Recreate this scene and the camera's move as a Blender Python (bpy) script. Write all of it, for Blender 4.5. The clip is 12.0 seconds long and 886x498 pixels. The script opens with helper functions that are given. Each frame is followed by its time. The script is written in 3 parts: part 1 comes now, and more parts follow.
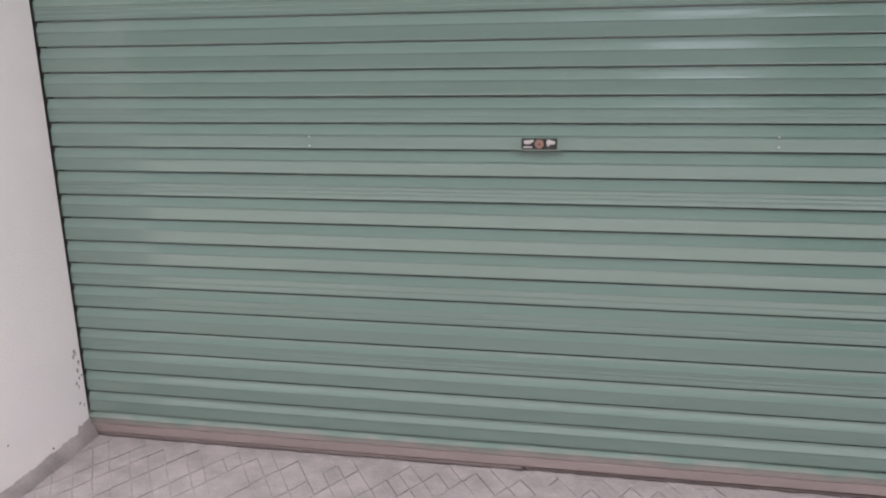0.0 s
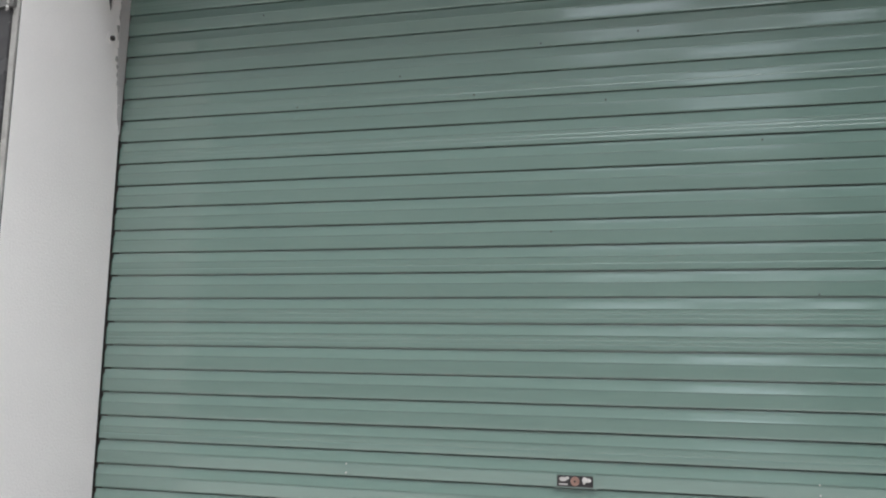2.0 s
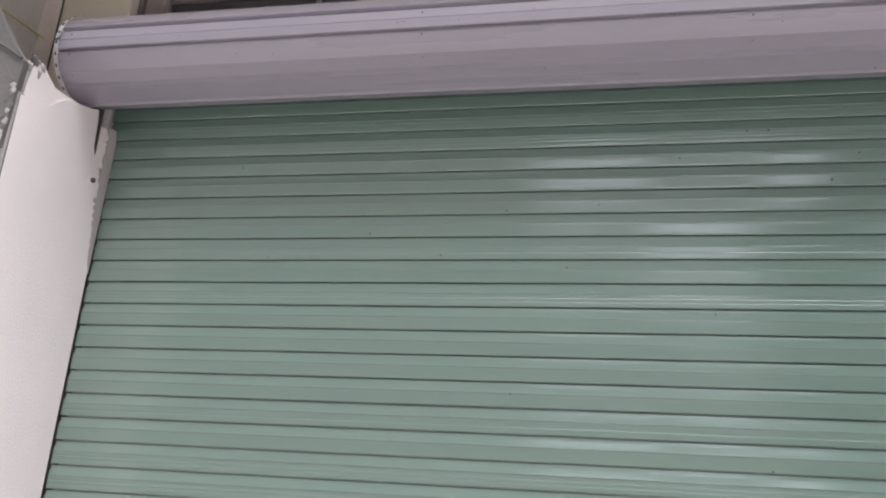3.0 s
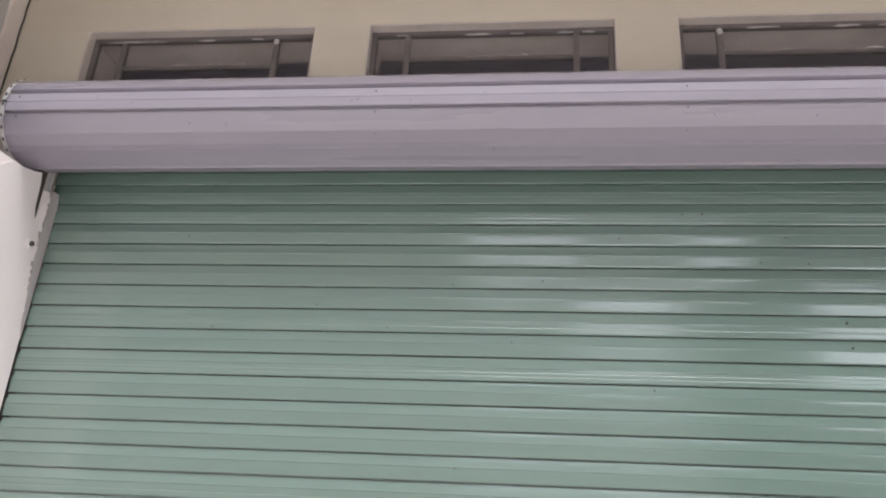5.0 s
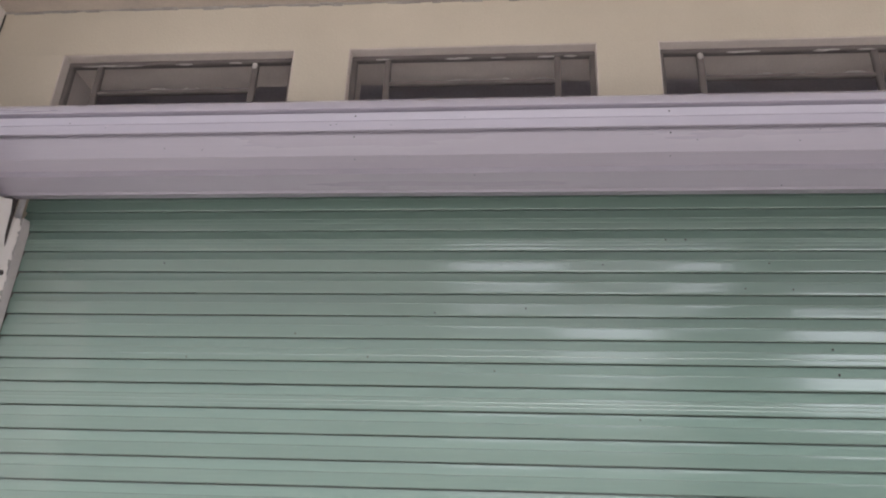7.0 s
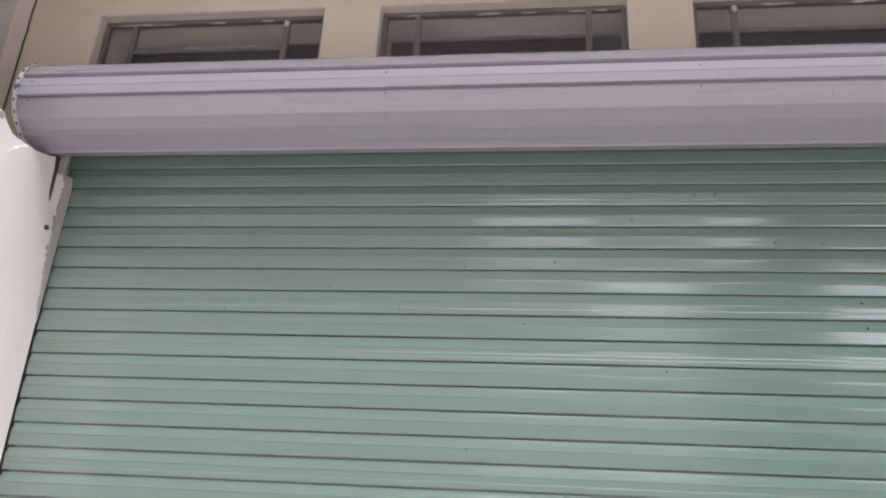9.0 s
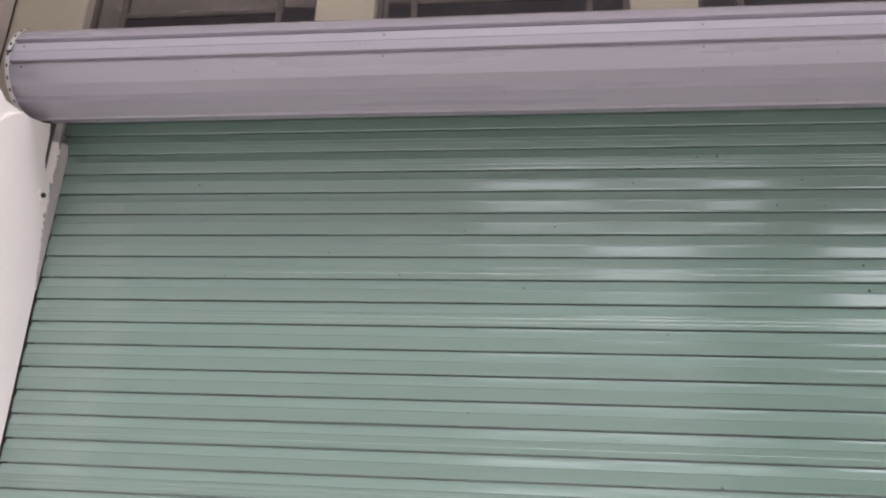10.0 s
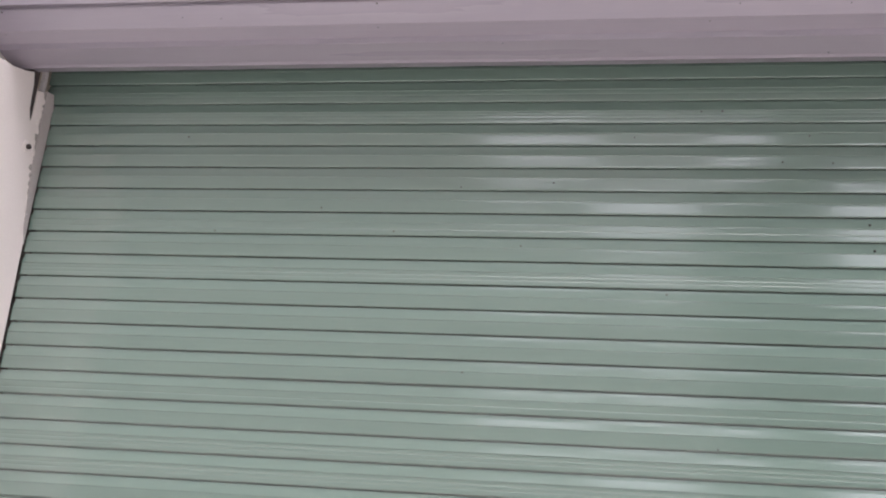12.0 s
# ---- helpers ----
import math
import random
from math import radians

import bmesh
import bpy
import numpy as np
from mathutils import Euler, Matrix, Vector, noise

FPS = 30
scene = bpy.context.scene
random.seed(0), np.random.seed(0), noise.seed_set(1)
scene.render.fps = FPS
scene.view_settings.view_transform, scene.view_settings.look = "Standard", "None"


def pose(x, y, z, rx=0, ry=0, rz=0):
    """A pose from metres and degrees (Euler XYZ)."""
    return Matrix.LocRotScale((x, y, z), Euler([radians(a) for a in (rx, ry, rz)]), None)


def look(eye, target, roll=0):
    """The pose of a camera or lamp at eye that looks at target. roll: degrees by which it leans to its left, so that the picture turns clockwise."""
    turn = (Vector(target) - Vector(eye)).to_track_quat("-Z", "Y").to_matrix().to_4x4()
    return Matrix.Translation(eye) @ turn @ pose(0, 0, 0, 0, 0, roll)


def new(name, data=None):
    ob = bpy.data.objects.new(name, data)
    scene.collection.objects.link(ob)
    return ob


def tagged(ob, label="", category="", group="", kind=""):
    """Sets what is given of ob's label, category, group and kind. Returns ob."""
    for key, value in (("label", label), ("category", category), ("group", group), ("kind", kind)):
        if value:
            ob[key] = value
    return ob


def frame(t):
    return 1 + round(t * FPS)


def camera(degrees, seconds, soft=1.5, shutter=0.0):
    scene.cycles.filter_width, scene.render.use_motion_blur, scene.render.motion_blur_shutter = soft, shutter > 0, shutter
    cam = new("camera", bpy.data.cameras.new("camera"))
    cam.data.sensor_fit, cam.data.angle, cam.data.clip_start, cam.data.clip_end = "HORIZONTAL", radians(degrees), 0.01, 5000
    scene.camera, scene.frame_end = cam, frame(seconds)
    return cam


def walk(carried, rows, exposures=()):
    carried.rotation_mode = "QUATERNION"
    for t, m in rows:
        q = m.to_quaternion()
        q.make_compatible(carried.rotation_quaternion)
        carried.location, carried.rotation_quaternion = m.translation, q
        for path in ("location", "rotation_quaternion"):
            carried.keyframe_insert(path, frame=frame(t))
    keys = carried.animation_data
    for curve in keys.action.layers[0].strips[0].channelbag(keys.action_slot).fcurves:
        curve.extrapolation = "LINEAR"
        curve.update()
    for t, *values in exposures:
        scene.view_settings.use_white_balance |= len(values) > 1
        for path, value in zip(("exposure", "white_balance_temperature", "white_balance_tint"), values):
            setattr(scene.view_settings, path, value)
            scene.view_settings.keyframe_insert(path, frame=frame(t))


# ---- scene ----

cam = camera(57.5, 12.0, soft=2.0)

PATH = [
    (0, (1.798, -2.381, 1.393), (1.418, -0.486, 0.877), -1.1),
    (0.5, (1.818, -2.404, 1.368), (1.421, -0.488, 0.955), -0.5),
    (1, (1.826, -2.426, 1.352), (1.427, -0.494, 1.02), -0.4),
    (1.5, (1.812, -2.439, 1.365), (1.366, -0.49, 1.323), -0.7),
    (2, (1.816, -2.458, 1.413), (1.338, -0.536, 1.69), 1.0),
    (2.5, (1.811, -2.5, 1.445), (1.382, -0.603, 1.91), 3.4),
    (3, (1.837, -2.502, 1.444), (1.442, -0.645, 2.072), 3.6),
    (3.2, (1.837, -2.517, 1.432), (1.454, -0.674, 2.107), 3.6),
    (4.8, (1.811, -2.542, 1.434), (1.57, -0.724, 2.233), 3.5),
    (5, (1.79, -2.553, 1.438), (1.563, -0.733, 2.236), 3.2),
    (5.5, (1.784, -2.528, 1.451), (1.552, -0.724, 2.283), 3.1),
    (6, (1.784, -2.515, 1.46), (1.545, -0.715, 2.298), 3.2),
    (6.5, (1.789, -2.517, 1.479), (1.613, -0.719, 2.336), 2.8),
    (7, (1.788, -2.518, 1.477), (1.605, -0.716, 2.323), 2.4),
    (9, (1.798, -2.551, 1.441), (1.537, -0.717, 2.194), 3.3),
    (9.5, (1.798, -2.543, 1.446), (1.54, -0.681, 2.129), 3.2),
    (10, (1.795, -2.539, 1.448), (1.535, -0.673, 2.119), 2.8),
    (10.5, (1.797, -2.53, 1.456), (1.55, -0.654, 2.103), 3.2),
    (11, (1.796, -2.524, 1.462), (1.551, -0.637, 2.078), 3.1),
    (11.5, (1.795, -2.521, 1.462), (1.543, -0.631, 2.065), 3.3),
    (12, (1.812, -2.482, 1.488), (1.546, -0.579, 2.042), 3.2),
]
EXPOSURES = [(0.0, 1.0, 6120, 13), (1.0, 1.02, 6120, 13), (1.5, 1.04, 5930, 3), (2.2, 1.09, 5890, 3), (2.8, 1.3, 6080, 10), (3.2, 1.47, 6230, 14),
             (5.0, 1.62, 6220, 12), (7.0, 1.62, 6220, 12), (9.0, 1.64, 6210, 12), (12.0, 1.56, 6350, 18)]
walk(cam, [(t, look(eye, target, roll)) for t, eye, target, roll in PATH], EXPOSURES)

# ---------------------------------------------------------------- world and light
world = bpy.data.worlds.new("world")
scene.world = world
world.use_nodes = True
wt = world.node_tree
sky = wt.nodes.new("ShaderNodeTexSky")
sky.sky_type = "NISHITA"
sky.sun_disc = False
sky.sun_elevation, sky.sun_rotation = radians(75), radians(160)
sky.air_density, sky.dust_density, sky.ozone_density = 0.7, 8.0, 0.5
haze = wt.nodes.new("ShaderNodeHueSaturation")
haze.inputs["Saturation"].default_value = 0.36
wt.links.new(sky.outputs[0], haze.inputs["Color"])
wt.links.new(haze.outputs[0], wt.nodes["Background"].inputs[0])
wt.nodes["Background"].inputs[1].default_value = 0.18

sun = new("sun", bpy.data.lights.new("sun", "SUN"))
sun.data.energy, sun.data.angle, sun.data.color = 0.6, radians(140), (1.0, 0.96, 0.91)
sun.matrix_world = look((4.2, -6.6, 9.8), (1.8, 0, 1.5))


# ---------------------------------------------------------------- materials
def surface(name, base, dark, rough, scale=6.0, fine=90.0, bump=0.15, amount=0.5, stretch=(1, 1, 1), metal=0.0, coat=0.0, spec=0.5, grain=0.15, dist=0.004):
    """A painted, plastered or metal surface: two colours mixed by broad stains, fine grain, and a fine relief."""
    m = bpy.data.materials.new(name)
    m.use_nodes = True
    nt = m.node_tree
    bsdf = nt.nodes["Principled BSDF"]
    geo = nt.nodes.new("ShaderNodeNewGeometry")
    mapping = nt.nodes.new("ShaderNodeMapping")
    mapping.inputs["Scale"].default_value = stretch
    nt.links.new(geo.outputs["Position"], mapping.inputs["Vector"])
    info = nt.nodes.new("ShaderNodeObjectInfo")
    shift = nt.nodes.new("ShaderNodeVectorMath")
    shift.operation = "MULTIPLY_ADD"
    comb = nt.nodes.new("ShaderNodeCombineXYZ")
    for i in range(3):
        nt.links.new(info.outputs["Random"], comb.inputs[i])
    nt.links.new(comb.outputs[0], shift.inputs[0])
    shift.inputs[1].default_value = (3.1, 1.7, 2.3)
    nt.links.new(mapping.outputs[0], shift.inputs[2])
    broad = nt.nodes.new("ShaderNodeTexNoise")
    broad.inputs["Scale"].default_value, broad.inputs["Detail"].default_value, broad.inputs["Roughness"].default_value = scale, 5, 0.6
    small = nt.nodes.new("ShaderNodeTexNoise")
    small.inputs["Scale"].default_value, small.inputs["Detail"].default_value = fine, 3
    for n in (broad, small):
        nt.links.new(shift.outputs[0], n.inputs["Vector"])
    ramp = nt.nodes.new("ShaderNodeMapRange")
    ramp.inputs["From Min"].default_value, ramp.inputs["From Max"].default_value = 0.35, 0.75
    ramp.inputs["To Max"].default_value = amount
    nt.links.new(broad.outputs["Fac"], ramp.inputs["Value"])
    mix = nt.nodes.new("ShaderNodeMix")
    mix.data_type = "RGBA"
    mix.inputs["A"].default_value, mix.inputs["B"].default_value = (*base, 1), (*dark, 1)
    nt.links.new(ramp.outputs[0], mix.inputs["Factor"])
    hue = nt.nodes.new("ShaderNodeHueSaturation")
    val = nt.nodes.new("ShaderNodeMapRange")
    val.inputs["To Min"].default_value, val.inputs["To Max"].default_value = 1 - grain, 1 + grain
    nt.links.new(small.outputs["Fac"], val.inputs["Value"])
    nt.links.new(val.outputs[0], hue.inputs["Value"])
    nt.links.new(mix.outputs["Result"], hue.inputs["Color"])
    nt.links.new(hue.outputs[0], bsdf.inputs["Base Color"])
    rr = nt.nodes.new("ShaderNodeMapRange")
    rr.inputs["To Min"].default_value, rr.inputs["To Max"].default_value = max(0.02, rough - 0.08), min(1, rough + 0.1)
    nt.links.new(broad.outputs["Fac"], rr.inputs["Value"])
    nt.links.new(rr.outputs[0], bsdf.inputs["Roughness"])
    bsdf.inputs["Metallic"].default_value = metal
    bsdf.inputs["Specular IOR Level"].default_value = spec
    bsdf.inputs["Coat Weight"].default_value = coat
    bsdf.inputs["Coat IOR"].default_value = 1.6
    bsdf.inputs["Coat Roughness"].default_value = rough * 0.8
    bp = nt.nodes.new("ShaderNodeBump")
    bp.inputs["Strength"].default_value, bp.inputs["Distance"].default_value = bump, dist
    nt.links.new(small.outputs["Fac"], bp.inputs["Height"])
    nt.links.new(bp.outputs[0], bsdf.inputs["Normal"])
    return m


GREEN = surface("green_steel_paint", (0.151, 0.226, 0.193), (0.133, 0.201, 0.171), 0.13, scale=1.6, fine=30, bump=0.02, amount=0.6,
                stretch=(0.5, 1, 14), coat=1.0, spec=1.0, grain=0.05)
LILAC = surface("lilac_steel_paint", (0.300, 0.277, 0.324), (0.260, 0.238, 0.281), 0.28, scale=1.2, fine=25, bump=0.02, amount=0.6,
                stretch=(0.4, 6, 6), coat=0.45, grain=0.04)
WHITE = surface("white_wall_paint", (0.88, 0.82, 0.80), (0.79, 0.735, 0.72), 0.75, scale=2.2, fine=140, bump=0.35, amount=0.55, grain=0.05)
CREAM = surface("cream_wall_paint", (0.63, 0.57, 0.475), (0.53, 0.475, 0.39), 0.75, scale=1.8, fine=120, bump=0.3, amount=0.6, grain=0.05)
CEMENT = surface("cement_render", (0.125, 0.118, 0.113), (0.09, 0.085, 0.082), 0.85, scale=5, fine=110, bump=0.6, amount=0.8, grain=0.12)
DARKCEMENT = surface("old_dark_cement", (0.55, 0.53, 0.51), (0.40, 0.385, 0.37), 0.9, scale=4, fine=80, bump=0.6, amount=0.8, grain=0.15)
REVEAL = surface("grey_reveal_paint", (0.72, 0.65, 0.61), (0.58, 0.52, 0.49), 0.7, scale=5, fine=90, bump=0.3, amount=0.7, grain=0.06)
STEEL = surface("grey_brown_window_steel", (0.17, 0.15, 0.145), (0.12, 0.10, 0.10), 0.5, scale=9, fine=60, bump=0.1, amount=0.7, grain=0.08)
FLOOR = surface("pinkish_cement_floor", (0.245, 0.212, 0.206), (0.15, 0.133, 0.129), 0.88, scale=11, fine=120, bump=0.9, amount=1.0, grain=0.12)
DUSTY = surface("dusty_brown_rail_paint", (0.33, 0.262, 0.25), (0.25, 0.195, 0.188), 0.7, scale=5, fine=70, bump=0.2, amount=0.7, stretch=(0.6, 1, 3), grain=0.1)
MARBLE = surface("dark_marble", (0.045, 0.042, 0.045), (0.10, 0.095, 0.095), 0.25, scale=7, fine=40, bump=0.02, amount=0.8, grain=0.1)
MORTAR = surface("pale_mortar", (0.40, 0.38, 0.36), (0.24, 0.22, 0.21), 0.9, scale=14, fine=120, bump=0.7, amount=0.8, grain=0.15)
RAILPAINT = surface("grey_white_rail_paint", (0.50, 0.47, 0.465), (0.38, 0.35, 0.345), 0.45, scale=7, fine=60, bump=0.1, amount=0.7, grain=0.06)
BLACK = surface("black_label", (0.025, 0.022, 0.024), (0.04, 0.035, 0.035), 0.35, scale=60, fine=300, bump=0.05, amount=0.5)
PALE = surface("pale_print", (0.55, 0.52, 0.50), (0.45, 0.42, 0.41), 0.4, scale=80, fine=300, bump=0.05, amount=0.5)
BRASS = surface("dull_copper_cylinder", (0.36, 0.22, 0.18), (0.28, 0.17, 0.14), 0.35, scale=80, fine=300, bump=0.05, amount=0.5, metal=0.5)
SPECK = surface("dark_speck", (0.03, 0.03, 0.03), (0.05, 0.05, 0.045), 0.6, scale=80, fine=300, bump=0.05)
ZINC = surface("white_perforated_steel", (0.80, 0.78, 0.79), (0.62, 0.60, 0.60), 0.45, scale=25, fine=120, bump=0.1, amount=0.7, grain=0.08)
YELLOW = surface("yellow_cable_sheath", (0.50, 0.44, 0.13), (0.42, 0.36, 0.11), 0.5, scale=20, fine=200, bump=0.05)
DARKCABLE = surface("dark_cable_sheath", (0.05, 0.045, 0.045), (0.08, 0.075, 0.07), 0.6, scale=20, fine=200, bump=0.05)
INNER = surface("dim_room_plaster", (0.72, 0.66, 0.68), (0.6, 0.55, 0.57), 0.9, scale=3, fine=60, bump=0.2, amount=0.6)
SOFFIT = surface("weathered_soffit_paint", (0.50, 0.44, 0.38), (0.36, 0.31, 0.27), 0.85, scale=4, fine=90, bump=0.4, amount=0.8, grain=0.08)
STREET = surface("pale_street_concrete", (0.44, 0.42, 0.395), (0.35, 0.33, 0.31), 0.9, scale=1.5, fine=90, bump=0.5, amount=0.8, grain=0.2)
# dark brown for unseen walls that cut light and reflections on the right
OPPOSITE_DARK = surface("light_cutting_brown", (0.17, 0.155, 0.142), (0.11, 0.10, 0.092), 0.85, scale=0.7, fine=20, bump=0.2, amount=0.8)
OPPOSITE = surface("opposite_plaster", (0.48, 0.46, 0.435), (0.38, 0.36, 0.34), 0.85, scale=0.7, fine=20, bump=0.2, amount=0.8)

# dark brown: shade put into the slot and guide; also dirt marks and bolt
SHADE_DIRT = surface("shade_dirt_brown", (0.07, 0.058, 0.055), (0.045, 0.036, 0.034), 0.95, scale=12, fine=70, bump=0.5, amount=0.8)
RUBBER = surface("dusty_rubber", (0.20, 0.155, 0.148), (0.14, 0.105, 0.10), 0.8, scale=12, fine=80, bump=0.2, amount=0.7)


def dust_below(material, low, high, colour):
    """Ragged settled dust that thins out from the height low to high."""
    m = material.copy()
    nt = m.node_tree
    bsdf = nt.nodes["Principled BSDF"]
    geo = nt.nodes.new("ShaderNodeNewGeometry")
    split = nt.nodes.new("ShaderNodeSeparateXYZ")
    nt.links.new(geo.outputs["Position"], split.inputs[0])
    ragged = nt.nodes.new("ShaderNodeTexNoise")
    ragged.inputs["Scale"].default_value, ragged.inputs["Detail"].default_value = 9, 6
    nt.links.new(geo.outputs["Position"], ragged.inputs["Vector"])
    wavy = nt.nodes.new("ShaderNodeMath")
    wavy.operation = "MULTIPLY_ADD"
    wavy.inputs[1].default_value = (high - low) * 1.2
    nt.links.new(ragged.outputs["Fac"], wavy.inputs[0])
    nt.links.new(split.outputs["Z"], wavy.inputs[2])
    amount = nt.nodes.new("ShaderNodeMapRange")
    amount.inputs["From Min"].default_value, amount.inputs["From Max"].default_value = low + 0.6 * (high - low), high + 0.6 * (high - low)
    amount.inputs["To Min"].default_value, amount.inputs["To Max"].default_value = 1.0, 0.0
    nt.links.new(wavy.outputs[0], amount.inputs["Value"])
    mix = nt.nodes.new("ShaderNodeMix")
    mix.data_type = "RGBA"
    mix.inputs["B"].default_value = (*colour, 1)
    nt.links.new(bsdf.inputs["Base Color"].links[0].from_socket, mix.inputs["A"])
    nt.links.new(amount.outputs[0], mix.inputs["Factor"])
    nt.links.new(mix.outputs["Result"], bsdf.inputs["Base Color"])
    return m


GREEN_DUSTY = dust_below(GREEN, 0.045, 0.085, (0.33, 0.262, 0.25))


# ---------------------------------------------------------------- mesh helpers
def finish(name, bm, material, parent=None, label="", smooth=None):
    bmesh.ops.recalc_face_normals(bm, faces=bm.faces)
    me = bpy.data.meshes.new(name)
    bm.to_mesh(me)
    bm.free()
    me.materials.append(material)
    if smooth:
        for p in me.polygons:
            p.use_smooth = True
        me.set_sharp_from_angle(angle=radians(smooth))
    ob = new(name, me)
    if parent:
        ob.parent = parent
    if label:
        tagged(ob, label)
    return ob


def part(name, bm, material, parent, label="", smooth=None):
    return finish(name, bm, material, parent, label, smooth)


def empty(name, label, category, at=(0, 0, 0), **more):
    ob = new(name)
    ob.location = at
    ob.empty_display_size = 0.05
    return tagged(ob, label, category, **more)


def add_box(bm, lo, hi, bevel=0.0, jitter=0.0):
    made = bmesh.ops.create_cube(bm, size=1)["verts"]
    for v in made:
        v.co = Vector([l + (c + 0.5) * (h - l) for c, l, h in zip(v.co, lo, hi)])
        if jitter:
            v.co += Vector([random.uniform(-jitter, jitter) for _ in range(3)])
    if bevel:
        edges = {e for v in made for e in v.link_edges}
        bmesh.ops.bevel(bm, geom=list(edges), offset=bevel, segments=2, affect="EDGES")
    return bm


def boxed(lo, hi, bevel=0.0, jitter=0.0):
    return add_box(bmesh.new(), lo, hi, bevel, jitter)


def plate(outline, axis, a, b):
    """A flat outline of (u, v) pairs drawn out along an axis from a to b."""
    bm = bmesh.new()
    put = {"x": lambda u, v, w: (w, u, v), "y": lambda u, v, w: (u, w, v), "z": lambda u, v, w: (u, v, w)}[axis]
    low = [bm.verts.new(put(u, v, a)) for u, v in outline]
    high = [bm.verts.new(put(u, v, b)) for u, v in outline]
    n = len(outline)
    bm.faces.new(low)
    bm.faces.new(high)
    for i in range(n):
        bm.faces.new((low[i], low[(i + 1) % n], high[(i + 1) % n], high[i]))
    return bm


def strip(profile, xs, shape=None):
    """An open profile of (y, z) pairs drawn out along x; shape(x, y, z) may bend it."""
    bm = bmesh.new()
    rows = []
    for x in xs:
        row = []
        for y, z in profile:
            co = shape(x, y, z) if shape else (x, y, z)
            row.append(bm.verts.new(co))
        rows.append(row)
    for a, b in zip(rows, rows[1:]):
        for i in range(len(profile) - 1):
            bm.faces.new((a[i], b[i], b[i + 1], a[i + 1]))
    return bm


def tube(points, radius, sides=8):
    """A round cable through the points."""
    bm = bmesh.new()
    rings = []
    pts = [Vector(p) for p in points]
    for i, p in enumerate(pts):
        d = (pts[min(i + 1, len(pts) - 1)] - pts[max(i - 1, 0)]).normalized()
        a = d.orthogonal().normalized()
        b = d.cross(a)
        rings.append([bm.verts.new(p + radius * (math.cos(t) * a + math.sin(t) * b)) for t in (2 * math.pi * k / sides for k in range(sides))])
    for a, b in zip(rings, rings[1:]):
        for k in range(sides):
            bm.faces.new((a[k], a[(k + 1) % sides], b[(k + 1) % sides], b[k]))
    for r in (rings[0], rings[-1]):
        bm.faces.new(r)
    return bm


def lump(centre, size, rough=0.25, seed=0, cuts=2):
    """A small uneven clod of plaster or mortar."""
    bm = bmesh.new()
    bmesh.ops.create_icosphere(bm, subdivisions=cuts, radius=1)
    for v in bm.verts:
        k = 1 + rough * noise.noise(v.co * 2.3 + Vector((seed, 0, 0))) + 0.5 * rough * noise.noise(v.co * 6 + Vector((0, seed, 0)))
        v.co = Vector([c + s * q * k for c, s, q in zip(centre, size, v.co)])
    return bm


# ---------------------------------------------------------------- the large structure
W = 4.2          # the width of the shutter's opening
PITCH = 0.080    # one slat
Z0 = 0.095       # the lowest slat's lip
WALL = 0.05      # the face of the upper wall
BACK = 0.29      # its back
CEIL = 3.815
FRONT = -0.51    # the outer end of the side pier
OVERHANG = -0.7

ground = finish("ground", boxed((-60, -80, -0.12), (60, 8.0, -0.03)), STREET)
tagged(ground, "pale concrete street before the shutter", "ground", kind="structure")

floor = finish("floor", boxed((-0.6, -1.6, -0.1), (W + 0.6, 0.3, -0.0045)), FLOOR)
tagged(floor, "pinkish scored cement floor before the shutter", "floor", kind="structure")
part("smooth_strip", boxed((-0.1, -0.02, -0.006), (W + 0.1, 0.25, -0.0038), 0.0003), FLOOR, floor)

# the scored part of the floor: uneven lozenges between two families of grooves
bm = bmesh.new()
a_dir, b_dir = Vector((0.55, -0.83)), Vector((0.5, 0.866))
a_gap, b_gap = 0.058, 0.105


def lattice(i, j):
    na, nb = Vector((-a_dir.y, a_dir.x)), Vector((-b_dir.y, b_dir.x))
    ca = i * a_gap + 0.018 * noise.noise(Vector((i * 0.9, 0.3, 5)))
    cb = j * b_gap + 0.04 * noise.noise(Vector((j * 0.8, 7.3, 1)))
    d = na.x * nb.y - na.y * nb.x
    return Vector(((ca * nb.y - cb * na.y) / d, (na.x * cb - nb.x * ca) / d))


for i in range(-70, 110):
    for j in range(-90, 60):
        q = [lattice(i + u, j + v) for u, v in ((0, 0), (1, 0), (1, 1), (0, 1))]
        c = sum(q, Vector((0, 0))) / 4
        if not (-0.05 < c.x < W and -0.75 < c.y < 0.0):
            continue
        open_groove = c.y < -0.075 + 0.02 * noise.noise(Vector((c.x * 6, 2, 2))) and noise.noise(Vector((c.x * 7, c.y * 7, 8))) > -0.28
        fit = 0.965 if open_groove else 1.0
        grown = [c + (p - c) * fit + (Vector((noise.noise(Vector((p.x * 31, p.y * 31, 2))), noise.noise(Vector((p.x * 31, p.y * 31, 9))))) * 0.006 if open_groove else Vector((0, 0))) for p in q]
        h = (0.0025 if open_groove else 0.0004) * noise.noise(Vector((c.x * 9, c.y * 9, 0)))
        low = [bm.verts.new((*p, -0.007)) for p in grown]
        top = [bm.verts.new((*(c + (p - c) * (0.95 if open_groove else 1.0)), -0.001 + h + 0.001 * noise.noise(Vector((p.x * 30, p.y * 30, 4))))) for p in grown]
        bm.faces.new(top)
        for k in range(4):
            bm.faces.new((low[k], low[(k + 1) % 4], top[(k + 1) % 4], top[k]))
tagged(part("scored_cement", bm, FLOOR, floor, "cross-scored cement lozenges"), kind="stuff")

